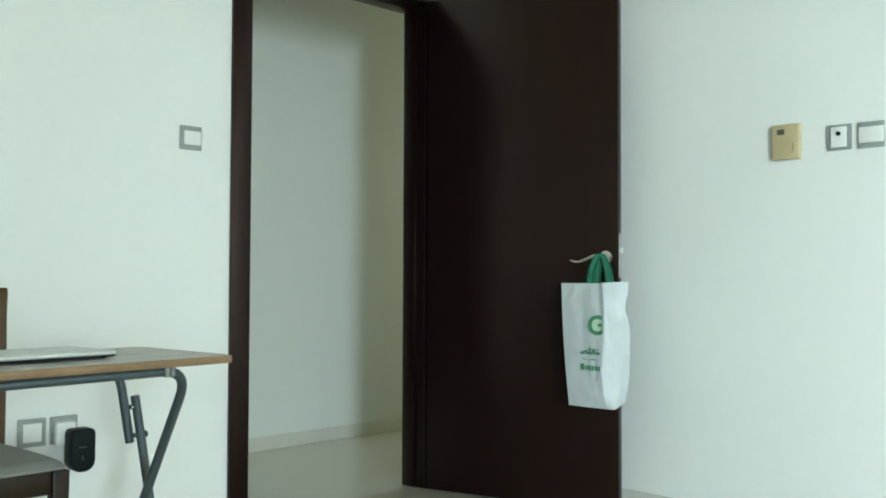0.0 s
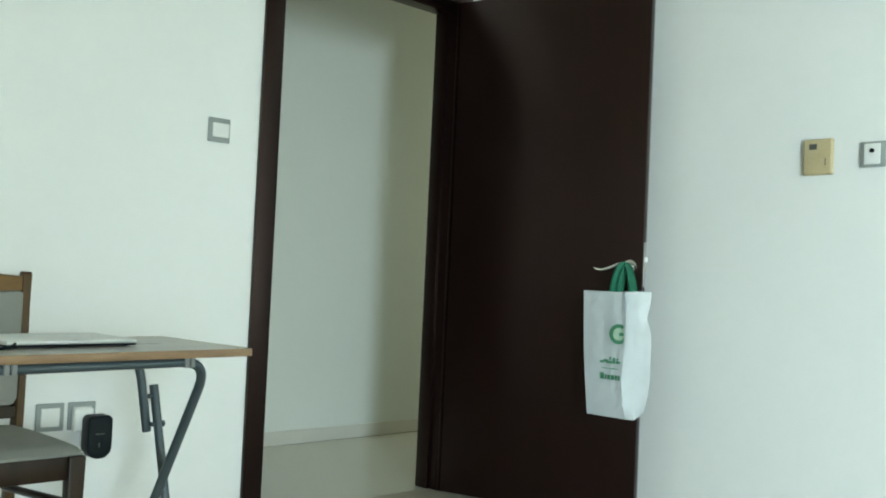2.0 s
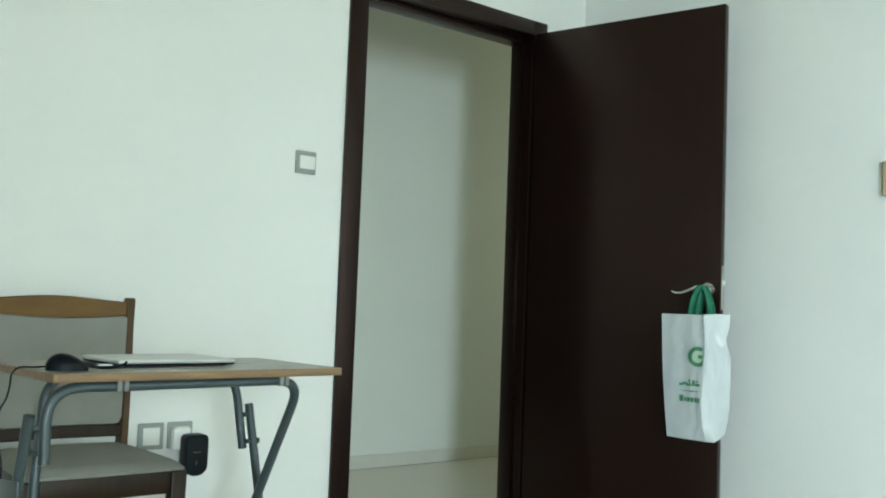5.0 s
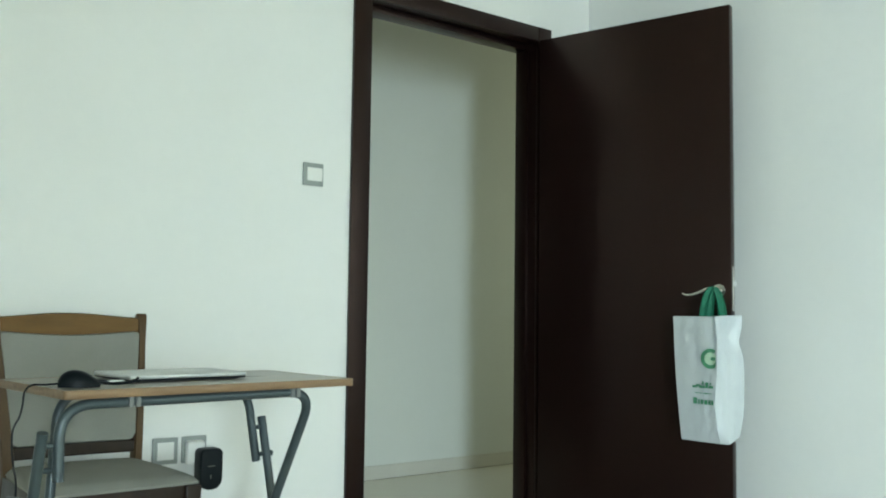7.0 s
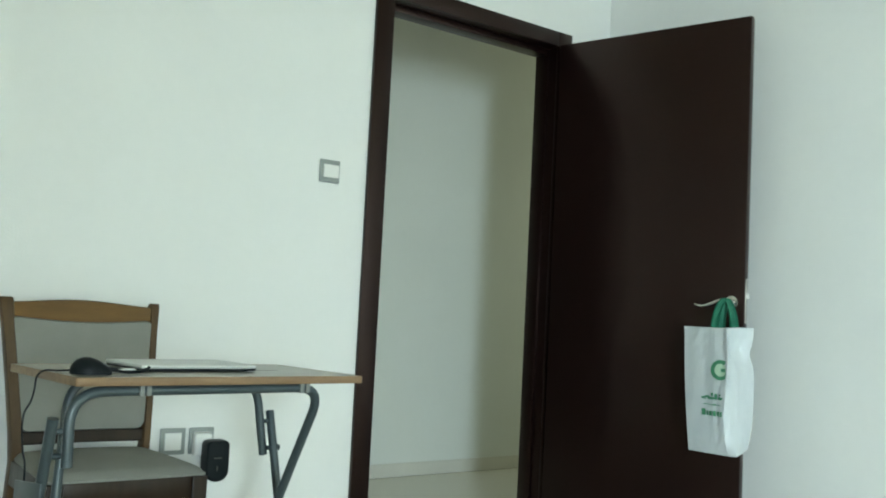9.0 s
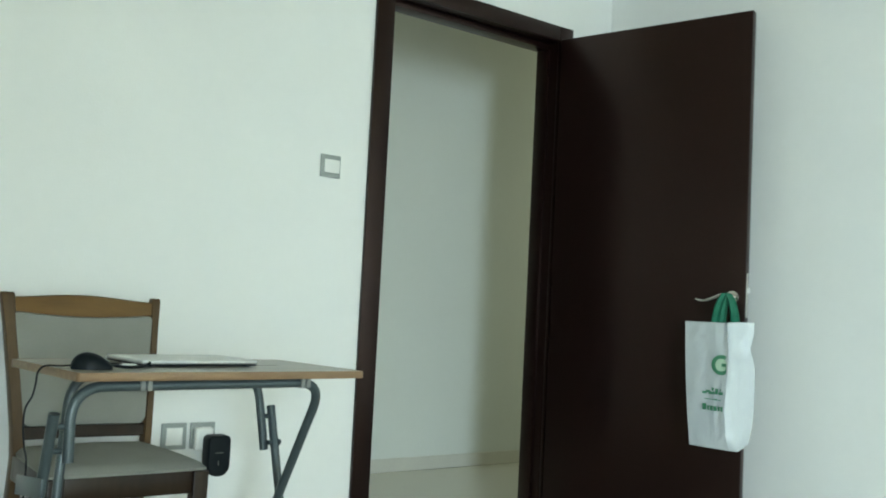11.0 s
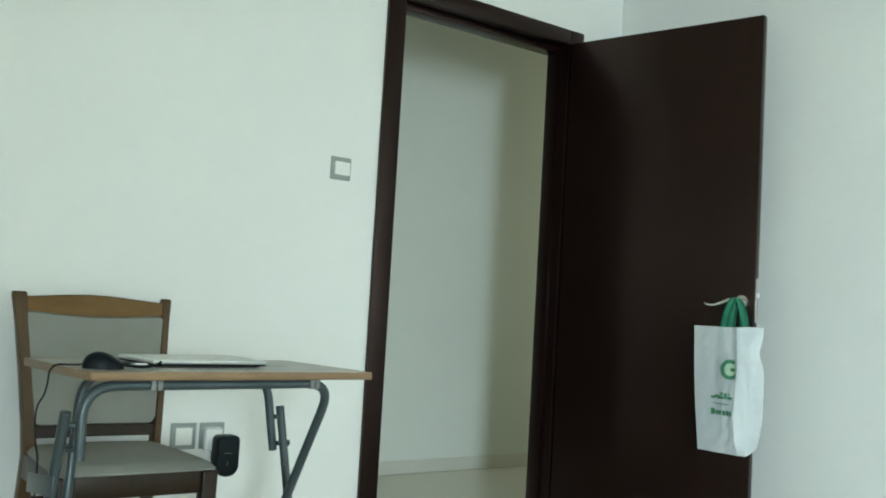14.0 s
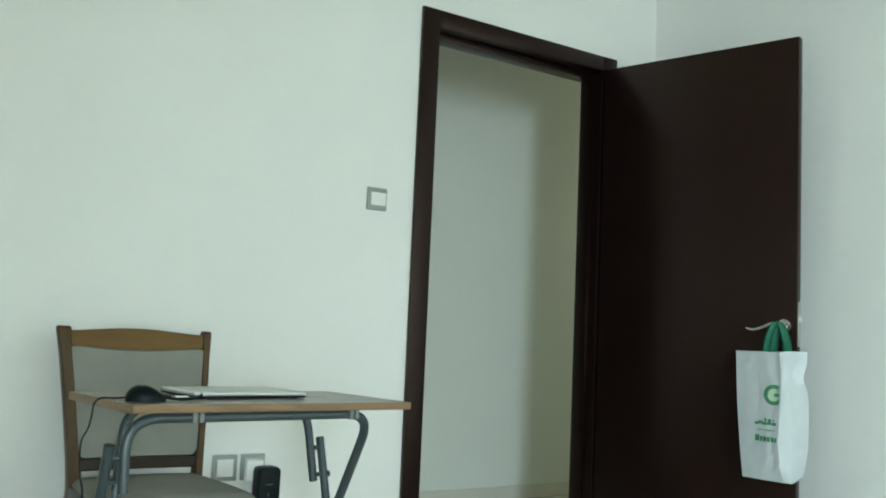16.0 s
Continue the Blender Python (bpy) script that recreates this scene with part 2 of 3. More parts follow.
for y0, y1 in ((-0.6, -0.025), (0.025, 0.6)):
    pane = part("pane", box(-0.003, y0, 0.05, 0.003, y1, 1.67), GLASS, win, smooth=False)
    pane.visible_shadow = False
tagged(mesh_object("ground", box(-90, -60, -3.2, LEFT - 0.6, 50, -3.0), SKIRT), "pale open ground outside the window", "ground", kind="structure")

# ---- doorway ----
frame_door = thing("door_frame", 0, 0, 0, 0, "dark-stained wooden door frame with flat architraves", "door frame")
tagged(frame_door, kind="structure")
CW, OUT, TOP = 0.082, 1.076, 2.221
part("architrave", box(0.0, -0.018, 0.0, CW, -0.0005, TOP, 0.003), WENGE, frame_door)
part("architrave", box(OUT - CW, -0.018, 0.0, OUT, -0.0005, TOP, 0.003), WENGE, frame_door)
part("architrave", box(CW + 0.0005, -0.0175, 2.152, OUT - CW - 0.0005, -0.0005, TOP - 0.0005, 0.003), WENGE, frame_door)
part("jamb", box(0.052, 0.0, 0.0, CW, 0.12, 2.152, 0.001), WENGE, frame_door)
part("jamb", box(OUT - CW, 0.0, 0.0, 1.024, 0.12, 2.152, 0.001), WENGE, frame_door)
part("jamb", box(0.052, 0.0005, 2.1525, 1.024, 0.1195, 2.185, 0.001), WENGE, frame_door)
part("door_stop", box(CW + 0.0003, 0.046, 0.0, CW + 0.015, 0.119, 2.123, 0.002), WENGE, frame_door)
part("door_stop", box(OUT - CW - 0.015, 0.046, 0.0, OUT - CW - 0.0003, 0.119, 2.123, 0.002), WENGE, frame_door)
part("door_stop", box(CW + 0.0155, 0.0465, 2.123, OUT - CW - 0.0155, 0.1185, 2.152, 0.002), WENGE, frame_door)
part("architrave", box(0.0, 0.1205, 0.0, CW, 0.137, TOP, 0.003), WENGE, frame_door)
part("architrave", box(OUT - CW, 0.1205, 0.0, OUT, 0.137, TOP, 0.003), WENGE, frame_door)
part("architrave", box(CW + 0.0005, 0.1205, 2.152, OUT - CW - 0.0005, 0.1365, TOP - 0.0005, 0.003), WENGE, frame_door)

# leaf: its own x runs from the hinge to the free edge, -y is the face that shows to the room's middle
door = thing("door_1", 1.0131, -0.0244, 0.0, -75.20, "dark brown wooden flush door standing wide open", "door")
tagged(door, kind="structure")
LEAF, THICK, LEAF_TOP = 0.8815, 0.038, 2.150
part("leaf", box(0.006, -THICK, 0.008, LEAF, 0.0, LEAF_TOP, 0.003), WENGE, door)
part("latch_plate", box(LEAF - 0.001, -0.029, 0.930, LEAF + 0.0015, -0.009, 1.104, 0.001), CHROME, door, "brushed steel latch plate")
part("latch_bolt", box(LEAF, -0.026, 1.026, LEAF + 0.011, -0.012, 1.046, 0.003), WHITE_PLASTIC, door, "pale latch bolt")
for zh in (0.25, 1.1, 1.9):
    part("hinge", rod((0.0, -0.002, zh - 0.05), (0.0, -0.002, zh + 0.05), 0.007), CHROME, door, "steel butt hinge")
HX, HZ = LEAF - 0.048, 1.008
handle = part("door_handle", rod((HX, -THICK + 0.001, HZ), (HX, -THICK - 0.009, HZ), 0.026, 24), CHROME, door, "chrome lever handle with a round rose")
lever = smooth_line([(HX, -THICK - 0.008, HZ), (HX + 0.001, -THICK - 0.035, HZ + 0.002), (HX - 0.006, -THICK - 0.052, HZ + 0.006), (HX - 0.03, -THICK - 0.056, HZ + 0.006),
                     (HX - 0.06, -THICK - 0.056, HZ - 0.006), (HX - 0.092, -THICK - 0.054, HZ - 0.016), (HX - 0.115, -THICK - 0.052, HZ - 0.016), (HX - 0.132, -THICK - 0.052, HZ - 0.010)], 5)
part("lever", tube(lever, 0.0075, 12, taper=lambda t: 1.15 - 0.6 * t ** 2), CHROME, handle)


# ---- wall fittings ----
def wall_plate(name, x, z, label, group="", rocker=0.058, w=0.088):
    """A square plate on the door wall: grey surround, white insert."""
    ob = thing(name, x, -0.0002, z, 0, label, "switch" if "switch" in name else "socket", group)
    k = w / 2
    part("frame", box(-k, -0.009, -k, k, 0.0, k, 0.003), GREY_PLASTIC, ob, "grey plastic surround")
    part("insert", box(-rocker / 2, -0.0125, -rocker / 2, rocker / 2, -0.006, rocker / 2, 0.002), WHITE_PLASTIC, ob, "white plastic insert")
    return ob


switch = wall_plate("light_switch", -0.166, 1.421, "square light switch with grey surround beside the door", rocker=0.05, w=0.086)
part("rocker", box(-0.029, -0.0145, -0.025, 0.0365, -0.0085, 0.025, 0.003), WHITE_PLASTIC, switch)
SOCKETS = "socket plates low on the door wall"
wall_plate("wall_socket", -0.7085, 0.434, "blank wall plate with grey surround behind the table", SOCKETS)
sock = wall_plate("wall_socket", -0.607, 0.434, "wall socket with grey surround feeding a black plug", SOCKETS)
part("toggle", box(0.012, -0.016, 0.012, 0.024, -0.0118, 0.026, 0.002), WHITE_PLASTIC, sock)

adapter = thing("power_adapter", -0.585, -0.0135, 0.375, 0, "black rounded power adapter plugged into the wall socket", "adapter")
part("plug", box(-0.060, -0.030, 0.012, 0.004, 0.0, 0.088, 0.009, 3), WHITE_PLASTIC, adapter, "white plug between socket and adapter")
body = box(-0.036, -0.085, -0.068, 0.044, -0.026, 0.068, 0.0)
vertical = [e for e in body.edges if abs(e.verts[0].co.x - e.verts[1].co.x) < 1e-6 and abs(e.verts[0].co.z - e.verts[1].co.z) < 1e-6]
bmesh.ops.bevel(body, geom=[e for e in vertical if e.verts[0].co.z < 0], offset=0.036, segments=8, profile=0.5, affect="EDGES")
upper = [e for e in body.edges if e.is_valid and all(abs(v.co.z - 0.068) < 1e-5 for v in e.verts) and abs(e.verts[0].co.x - e.verts[1].co.x) < 1e-6]
bmesh.ops.bevel(body, geom=upper, offset=0.018, segments=6, profile=0.5, affect="EDGES")
rim = [e for e in body.edges if all(abs(v.co.y + 0.085) < 1e-5 for v in e.verts) or all(abs(v.co.y + 0.026) < 1e-5 for v in e.verts)]
bmesh.ops.bevel(body, geom=rim, offset=0.008, segments=3, profile=0.5, affect="EDGES")
part("body", body, BLACK_PLASTIC, adapter)
part("marking", box(-0.012, -0.0865, 0.010, 0.014, -0.0852, 0.013), DARK_PLASTIC, adapter, "small grey marking")
part("marking", box(-0.0015, -0.0865, -0.030, 0.0015, -0.0852, -0.016), DARK_PLASTIC, adapter, "small grey marking")


def east_thing(name, y, z, label, category, group=""):
    """A thing on the right-hand wall; its own x runs towards -y, its own -y out into the room."""
    return thing(name, RIGHT - 0.0002, y, z, -90, label, category, group)


thermo = east_thing("thermostat", -1.512, 1.413, "yellowed beige plastic room thermostat on the wall", "thermostat")
part("base", box(-0.051, -0.006, -0.062, 0.051, 0.0, 0.062, 0.002), BEIGE_PLASTIC, thermo)
part("cover", box(-0.053, -0.022, -0.064, 0.053, -0.005, 0.064, 0.009, 4), BEIGE_PLASTIC, thermo)
part("display", box(-0.030, -0.0228, 0.026, -0.002, -0.021, 0.046, 0.001), DARK_PLASTIC, thermo, "small grey display window")
part("slider", box(0.024, -0.026, -0.040, 0.034, -0.020, -0.032, 0.002), BEIGE_PLASTIC, thermo)
part("scale", box(0.028, -0.0226, -0.034, 0.031, -0.0213, -0.006), DARK_PLASTIC, thermo, "faint printed scale")
key = east_thing("fan_switch", -1.698, 1.412, "square wall switch with a dark round knob", "switch", "switches on the side wall")
part("frame", box(-0.042, -0.009, -0.044, 0.042, 0.0, 0.044, 0.003), GREY_PLASTIC, key, "grey plastic surround")
part("insert", box(-0.028, -0.0125, -0.034, 0.026, -0.006, 0.036, 0.002), WHITE_PLASTIC, key, "white plastic insert")
part("knob", rod((0.0, -0.012, 0.012), (0.0, -0.018, 0.012), 0.0075, 18), BLACK_PLASTIC, key, "dark round knob")
key2 = east_thing("light_switch", -1.803, 1.411, "wide rocker light switch with grey bands on the wall", "switch", "switches on the side wall")
part("frame", box(-0.044, -0.009, -0.044, 0.044, 0.0, 0.044, 0.003), GREY_PLASTIC, key2, "grey plastic surround")
part("rocker", box(-0.038, -0.0135, -0.027, 0.043, -0.006, 0.027, 0.003), WHITE_PLASTIC, key2, "white rocker")

# ---- chair ----
chair = thing("dining_chair", -1.075, -0.16, 0.0, 0, "brown wooden dining chair with grey upholstered seat and back", "chair")


def taper_in(x, z):
    """How far a post stands inwards at height z; the back narrows towards the seat."""
    return (0.050 if x < 0 else -0.022) * min(0.89 - z, 0.45) / 0.45


def post(x, label=""):
    """Rear post: straight leg below the seat, raked back above it, with a small raised tip."""
    bm = bmesh.new()
    rings = []
    for z, y, w, d in ((0.0, 0.045, 0.026, 0.032), (0.25, 0.015, 0.028, 0.042), (0.42, -0.015, 0.026, 0.050), (0.50, -0.012, 0.024, 0.048), (0.65, 0.003, 0.022, 0.044),
                       (0.80, 0.026, 0.023, 0.038), (0.850, 0.034, 0.027, 0.035), (0.880, 0.039, 0.030, 0.032), (0.888, 0.040, 0.028, 0.028), (0.891, 0.040, 0.022, 0.020)):
        # the two posts stand a little closer below
        cx = x + taper_in(x, z)
        rings.append([bm.verts.new((cx + a * (w + (0.010 if x < 0 else 0)) / 2, y + b * d / 2, z)) for a, b in ((-1, -0.7), (-0.8, -1), (0.8, -1), (1, -0.7), (1, 0.7), (0.8, 1), (-0.8, 1), (-1, 0.7))])
    for a, b in zip(rings, rings[1:]):
        for j in range(8):
            bm.faces.new((a[j], a[(j + 1) % 8], b[(j + 1) % 8], b[j]))
    bm.faces.new(rings[0][::-1])
    bm.faces.new(rings[-1])
    return part("back_post", bm, CHAIR_POST, chair, label)


post(-0.216)
post(0.226)


def rail(name, x0, x1, low, high, depth, mat, at, label="", n=20):
    """A board between the posts whose lower and upper edges follow functions of u in -1..1; bowed backwards."""
    bm = bmesh.new()
    rings = []
    for i in range(n + 1):
        u = -1 + 2 * i / n
        x = x0 + (x1 - x0) * i / n
        z0, z1 = low(u), high(u)
        bow = 0.012 * (1 - u * u)
        ring = []
        for a, z in ((-1, z0 + 0.004), (-1, z1 - 0.004), (-0.6, z1), (0.6, z1), (1, z1 - 0.004), (1, z0 + 0.004), (0.6, z0), (-0.6, z0)):
            k = i / n
            xz = (x0 + taper_in(-1, z)) * (1 - k) + (x1 + taper_in(1, z)) * k
            ring.append(bm.verts.new((xz, at(z) + bow + a * depth / 2, z)))
        rings.append(ring)
    for a, b in zip(rings, rings[1:]):
        for j in range(8):
            bm.faces.new((a[j], a[(j + 1) % 8], b[(j + 1) % 8], b[j]))
    bm.faces.new(rings[0][::-1])
    bm.faces.new(rings[-1])
    return part(name, bm, mat, chair, label)


def rake(z):
    return -0.012 + (z - 0.50) * 0.133


def corner(u, r):
    """Rounds a panel's corners off by r."""
    return r * max(0.0, (abs(u) - 0.88) / 0.12) ** 2.5


rail("top_rail", -0.205, 0.214, lambda u: 0.834 - 0.012 * math.cos(u * math.pi / 2), lambda u: 0.877 + 0.014 * math.cos(u * 1.35) ** 2, 0.026, CHAIR_WOOD, rake, "lighter crest rail with a curved top", 28)
rail("lower_rail", -0.205, 0.214, lambda u: 0.468, lambda u: 0.506, 0.022, CHAIR_DARK, rake)
rail("back_panel", -0.205, 0.216, lambda u: 0.504 + corner(u, 0.022), lambda u: 0.837 - 0.012 * math.cos(u * math.pi / 2) - corner(u, 0.006), 0.036, FABRIC, rake, "grey upholstered back panel", 44)

# seat cushion: rounded slab, wider in front, slightly domed
bm = bmesh.new()
N = 22
top = {}
for i in range(N + 1):
    for j in range(N + 1):
        u, v = -1 + 2 * i / N, -1 + 2 * j / N
        su, sv = math.copysign(abs(u) ** 0.85, u), math.copysign(abs(v) ** 0.85, v)
        corner = 1 - 0.035 * (su * sv) ** 4
        half = 0.196 + 0.022 * (0.5 - sv / 2)
        edge = max(abs(su), abs(sv))
        lift = 0.016 * (1 - su * su) * (1 - sv * sv) + 0.016 * (1 - max(0, (edge - 0.86) / 0.14) ** 2)
        p = Vector((0.018 + su * half * corner, -0.218 + sv * 0.222 * corner, 0.434 + lift))
        top[i, j, 1] = bm.verts.new(p)
        top[i, j, 0] = bm.verts.new(Vector((0.018 + (p.x - 0.018) * 0.985, -0.218 + (p.y + 0.218) * 0.985, 0.427)))
for i in range(N):
    for j in range(N):
        for k in (0, 1):
            bm.faces.new([top[a, b, k] for a, b in ((i, j), (i + 1, j), (i + 1, j + 1), (i, j + 1))])
for i in range(N):
    for a, b in (((i, 0), (i + 1, 0)), ((i, N), (i + 1, N)), ((0, i), (0, i + 1)), ((N, i), (N, i + 1))):
        bm.faces.new((top[(*a, 0)], top[(*b, 0)], top[(*b, 1)], top[(*a, 1)]))
part("seat", bm, FABRIC, chair, "grey upholstered seat cushion")
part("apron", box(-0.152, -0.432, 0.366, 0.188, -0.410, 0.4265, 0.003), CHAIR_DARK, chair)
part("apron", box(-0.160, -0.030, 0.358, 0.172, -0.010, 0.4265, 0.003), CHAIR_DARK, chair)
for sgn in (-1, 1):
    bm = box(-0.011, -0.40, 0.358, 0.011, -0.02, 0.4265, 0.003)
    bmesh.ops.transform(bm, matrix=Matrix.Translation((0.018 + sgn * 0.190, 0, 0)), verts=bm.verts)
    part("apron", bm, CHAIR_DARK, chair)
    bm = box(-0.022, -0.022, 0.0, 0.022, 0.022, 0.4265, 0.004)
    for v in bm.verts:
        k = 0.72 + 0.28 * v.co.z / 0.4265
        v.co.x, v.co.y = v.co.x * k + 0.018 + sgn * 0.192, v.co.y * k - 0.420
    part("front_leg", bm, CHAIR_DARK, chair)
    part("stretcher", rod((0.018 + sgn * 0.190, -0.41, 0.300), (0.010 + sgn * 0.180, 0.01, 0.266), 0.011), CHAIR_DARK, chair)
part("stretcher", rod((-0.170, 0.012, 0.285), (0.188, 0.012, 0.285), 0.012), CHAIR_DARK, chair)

# ---- folding table ----
TZ = 0.7315
table = thing("folding_table", -1.0005, -0.8215, 0.0, 4.5, "folding study table with wood-edged top and grey tube legs", "table")
HW, HD, CORNER = 0.373, 0.21, 0.011


def slab_outline(hw, hd, r, n=6):
    out = []
    for sx, sy, a0 in ((1, 1, 0), (-1, 1, 90), (-1, -1, 180), (1, -1, 270)):
        for i in range(n + 1):
            a = radians(a0 + 90 * i / n)
            out.append((sx * (hw - r) + r * math.cos(a), sy * (hd - r) + r * math.sin(a)))
    return out


bm = bmesh.new()
ring = slab_outline(HW - 0.004, HD - 0.004, CORNER - 0.004)
low, high = ([bm.verts.new((x, y, z)) for x, y in ring] for z in (TZ - 0.017, TZ))
bm.faces.new(high)
bm.faces.new(low[::-1])
for i in range(len(ring)):
    bm.faces.new((low[i], low[(i + 1) % len(ring)], high[(i + 1) % len(ring)], high[i]))
part("tabletop", bm, TABLE_TOP, table, "grey-beige laminate top")
bm = bmesh.new()
loops = []
for inset, z in ((0.0038, TZ - 0.0180), (0.0010, TZ - 0.0180), (0.0, TZ - 0.0168), (0.0, TZ - 0.0010), (0.0010, TZ + 0.0005), (0.0038, TZ + 0.0006)):
    loops.append([bm.verts.new((x, y, z)) for x, y in slab_outline(HW - inset, HD - inset, CORNER - inset)])
loops.append(loops[0])
for a, b in zip(loops, loops[1:]):
    for i in range(len(a)):
        bm.faces.new((a[i], a[(i + 1) % len(a)], b[(i + 1) % len(a)], b[i]))
part("edge_strip", bm, TABLE_EDGE, table, "worn wooden edge strip")
R = 0.0118
ZR = TZ - 0.0185 - R
FRONT_Y, REAR_Y = -0.168, 0.165
# each rail ends in a leg on one side and in a short stub, bolted to a leg of its own, on the other
for name, sgn, stub, hoop, z_stub, z_leg, out, splay, run, lean in (("front_rail", -1, 0.364, 0.274, 0.542, 0.645, 0.037, -0.030, 0.345, -0.004), ("rear_rail", 1, 0.318, 0.242, 0.482, 0.604, 0.016, 0.045, 0.03, 0.038)):
    y0 = FRONT_Y if sgn < 0 else REAR_Y
    line = rounded([(sgn * stub, y0, z_stub), (sgn * (stub - lean), y0, ZR - 0.002), (-sgn * hoop, y0, ZR), (-sgn * (hoop + splay), y0 - sgn * run, 0.014)], 0.080, 9)
    part(name, tube(line, R, 16), STEEL_PAINT, table, "grey tube rail bent down into a leg")
    lx, y1 = sgn * (stub + out), y0 + sgn * 0.004
    leg = part("leg", rod((lx, y1, z_leg), (lx, y1 - sgn * 0.175, 0.014), R, 16), STEEL_PAINT, table)
    for zb in (z_leg - 0.028, z_stub + 0.022):
        yb = y1 - sgn * (z_leg - zb) * (0.175 / (z_leg - 0.014))
        part("bolt", rod((sgn * (stub - 0.004), yb, zb), (lx + sgn * 0.004, yb, zb), 0.0065, 12), STEEL_PAINT, leg)
        if sgn > 0 and zb < 0.55:
            part("bolt_head", rod((lx + sgn * 0.0110, yb, zb), (lx + sgn * 0.0175, yb, zb), 0.0095, 6), STEEL_PAINT, leg)
    part("foot", rod((lx, y1 - sgn * 0.177, 0.0005), (lx, y1 - sgn * 0.172, 0.030), 0.0142), BLACK_PLASTIC, leg, "black rubber foot")
    part("foot", rod((-sgn * (hoop + splay), y0 - sgn * (run + 0.002), 0.0005), (-sgn * (hoop + splay), y0 - sgn * (run - 0.008), 0.030), 0.0142), BLACK_PLASTIC, table, "black rubber foot")
brace = box(-0.414, -0.165, -0.021, -0.409, -0.01, 0.021, 0.0015)
for v in brace.verts:
    v.co.z += 0.490 - 0.10 * (v.co.y + 0.165)
part("brace", brace, STEEL_PAINT, table, "flat grey steel brace")
for cx in (-0.215, 0.205):
    for off in (0.0, 0.016):
        part("clip", box(cx + off - 0.006, FRONT_Y - 0.0145, ZR - 0.013, cx + off + 0.006, FRONT_Y + 0.0145, TZ - 0.0183, 0.003), CLIP, table, "pale plastic tube clip")

# ---- laptop ----
laptop = thing("laptop", -1.017, -0.784, TZ + 0.0008, 4.3, "closed silver laptop lying on the table", "laptop")
part("base", box(-0.152, -0.104, 0.0025, 0.152, 0.104, 0.0060, 0.003, 3), BLACK_PLASTIC, laptop, "dark lower shell")
part("lid", box(-0.154, -0.105, 0.0064, 0.154, 0.105, 0.0170, 0.004, 3), ALU, laptop, "silver lid")
for fx in (-0.13, 0.13):
    for fy in (-0.085, 0.085):
        part("foot", rod((fx, fy, 0.0), (fx, fy, 0.0035), 0.008, 12), BLACK_PLASTIC, laptop)

# ---- mouse and its cable ----
mouse = thing("computer_mouse", -1.298, -0.962, TZ + 0.0008, -14, "black wired computer mouse on the table", "mouse")
bm = bmesh.new()
rings = []
for i in range(15):
    u = i / 14
    x = -0.043 + 0.086 * u
    w = 0.028 * max(math.sin(math.pi * (0.06 + 0.88 * u)), 0.0) ** 0.45
    hgt = 0.037 * max(math.sin(math.pi * (0.09 + 0.85 * u ** 0.75)), 0.0) ** 0.75
    rings.append([bm.verts.new((x, w * math.cos(a), hgt * max(math.sin(a), 0.0) ** 0.8)) for a in (math.pi * j / 14 for j in range(15))])
for a, b in zip(rings, rings[1:]):
    for j in range(14):
        bm.faces.new((a[j], a[j + 1], b[j + 1], b[j]))
    bm.faces.new((a[0], b[0], b[14], a[14]))
bm.faces.new(rings[0])
bm.faces.new(rings[-1][::-1])
part("shell", bm, BLACK_PLASTIC, mouse)
part("wheel", rod((0.024, -0.004, 0.0165), (0.024, 0.004, 0.0165), 0.008, 16), GREY_PLASTIC, mouse)

cable = tagged(new("mouse_cable"), "thin black cable hanging over the table edge", "cable")
cable.matrix_world = pose(0, 0, 0)
CZ = TZ + 0.0055
part("cord", tube(smooth_line([(-1.335, -0.950, CZ + 0.003), (-1.358, -0.931, CZ), (-1.382, -0.915, CZ - 0.001), (-1.394, -0.905, 0.722), (-1.396, -0.902, 0.695), (-1.401, -0.90, 0.668), (-1.413, -0.90, 0.642),
                               (-1.414, -0.90, 0.60), (-1.409, -0.90, 0.56), (-1.402, -0.90, 0.51), (-1.405, -0.89, 0.33), (-1.41, -0.86, 0.12), (-1.40, -0.80, 0.012), (-1.36, -0.66, 0.003)], 6), 0.0022, 8),
     BLACK_PLASTIC, cable)
lead = tagged(new("data_cable"), "short black lead with a metal plug on the table", "cable")
part("cord", tube(smooth_line([(-1.266, -0.978, CZ + 0.006), (-1.240, -0.962, CZ + 0.002), (-1.212, -0.950, CZ - 0.001), (-1.185, -0.943, CZ), (-1.166, -0.940, CZ + 0.004), (-1.158, -0.938, CZ + 0.010)], 6), 0.0034, 8), BLACK_PLASTIC, lead)
part("plug", box(-1.218, -0.925, TZ + 0.0015, -1.184, -0.910, TZ + 0.0105, 0.002), ALU, lead, "bare metal plug")
part("cord", tube(smooth_line([(-1.222, -0.916, CZ + 0.002), (-1.250, -0.905, CZ + 0.004), (-1.275, -0.890, CZ + 0.002), (-1.290, -0.860, CZ)], 6), 0.003, 8), BLACK_PLASTIC, lead)

# ---- carrier bag on the handle ----
bag = thing("carrier_bag", 1.051, -0.8216, 0.0, 0, "white plastic carrier bag with green straps hanging on the handle", "bag")


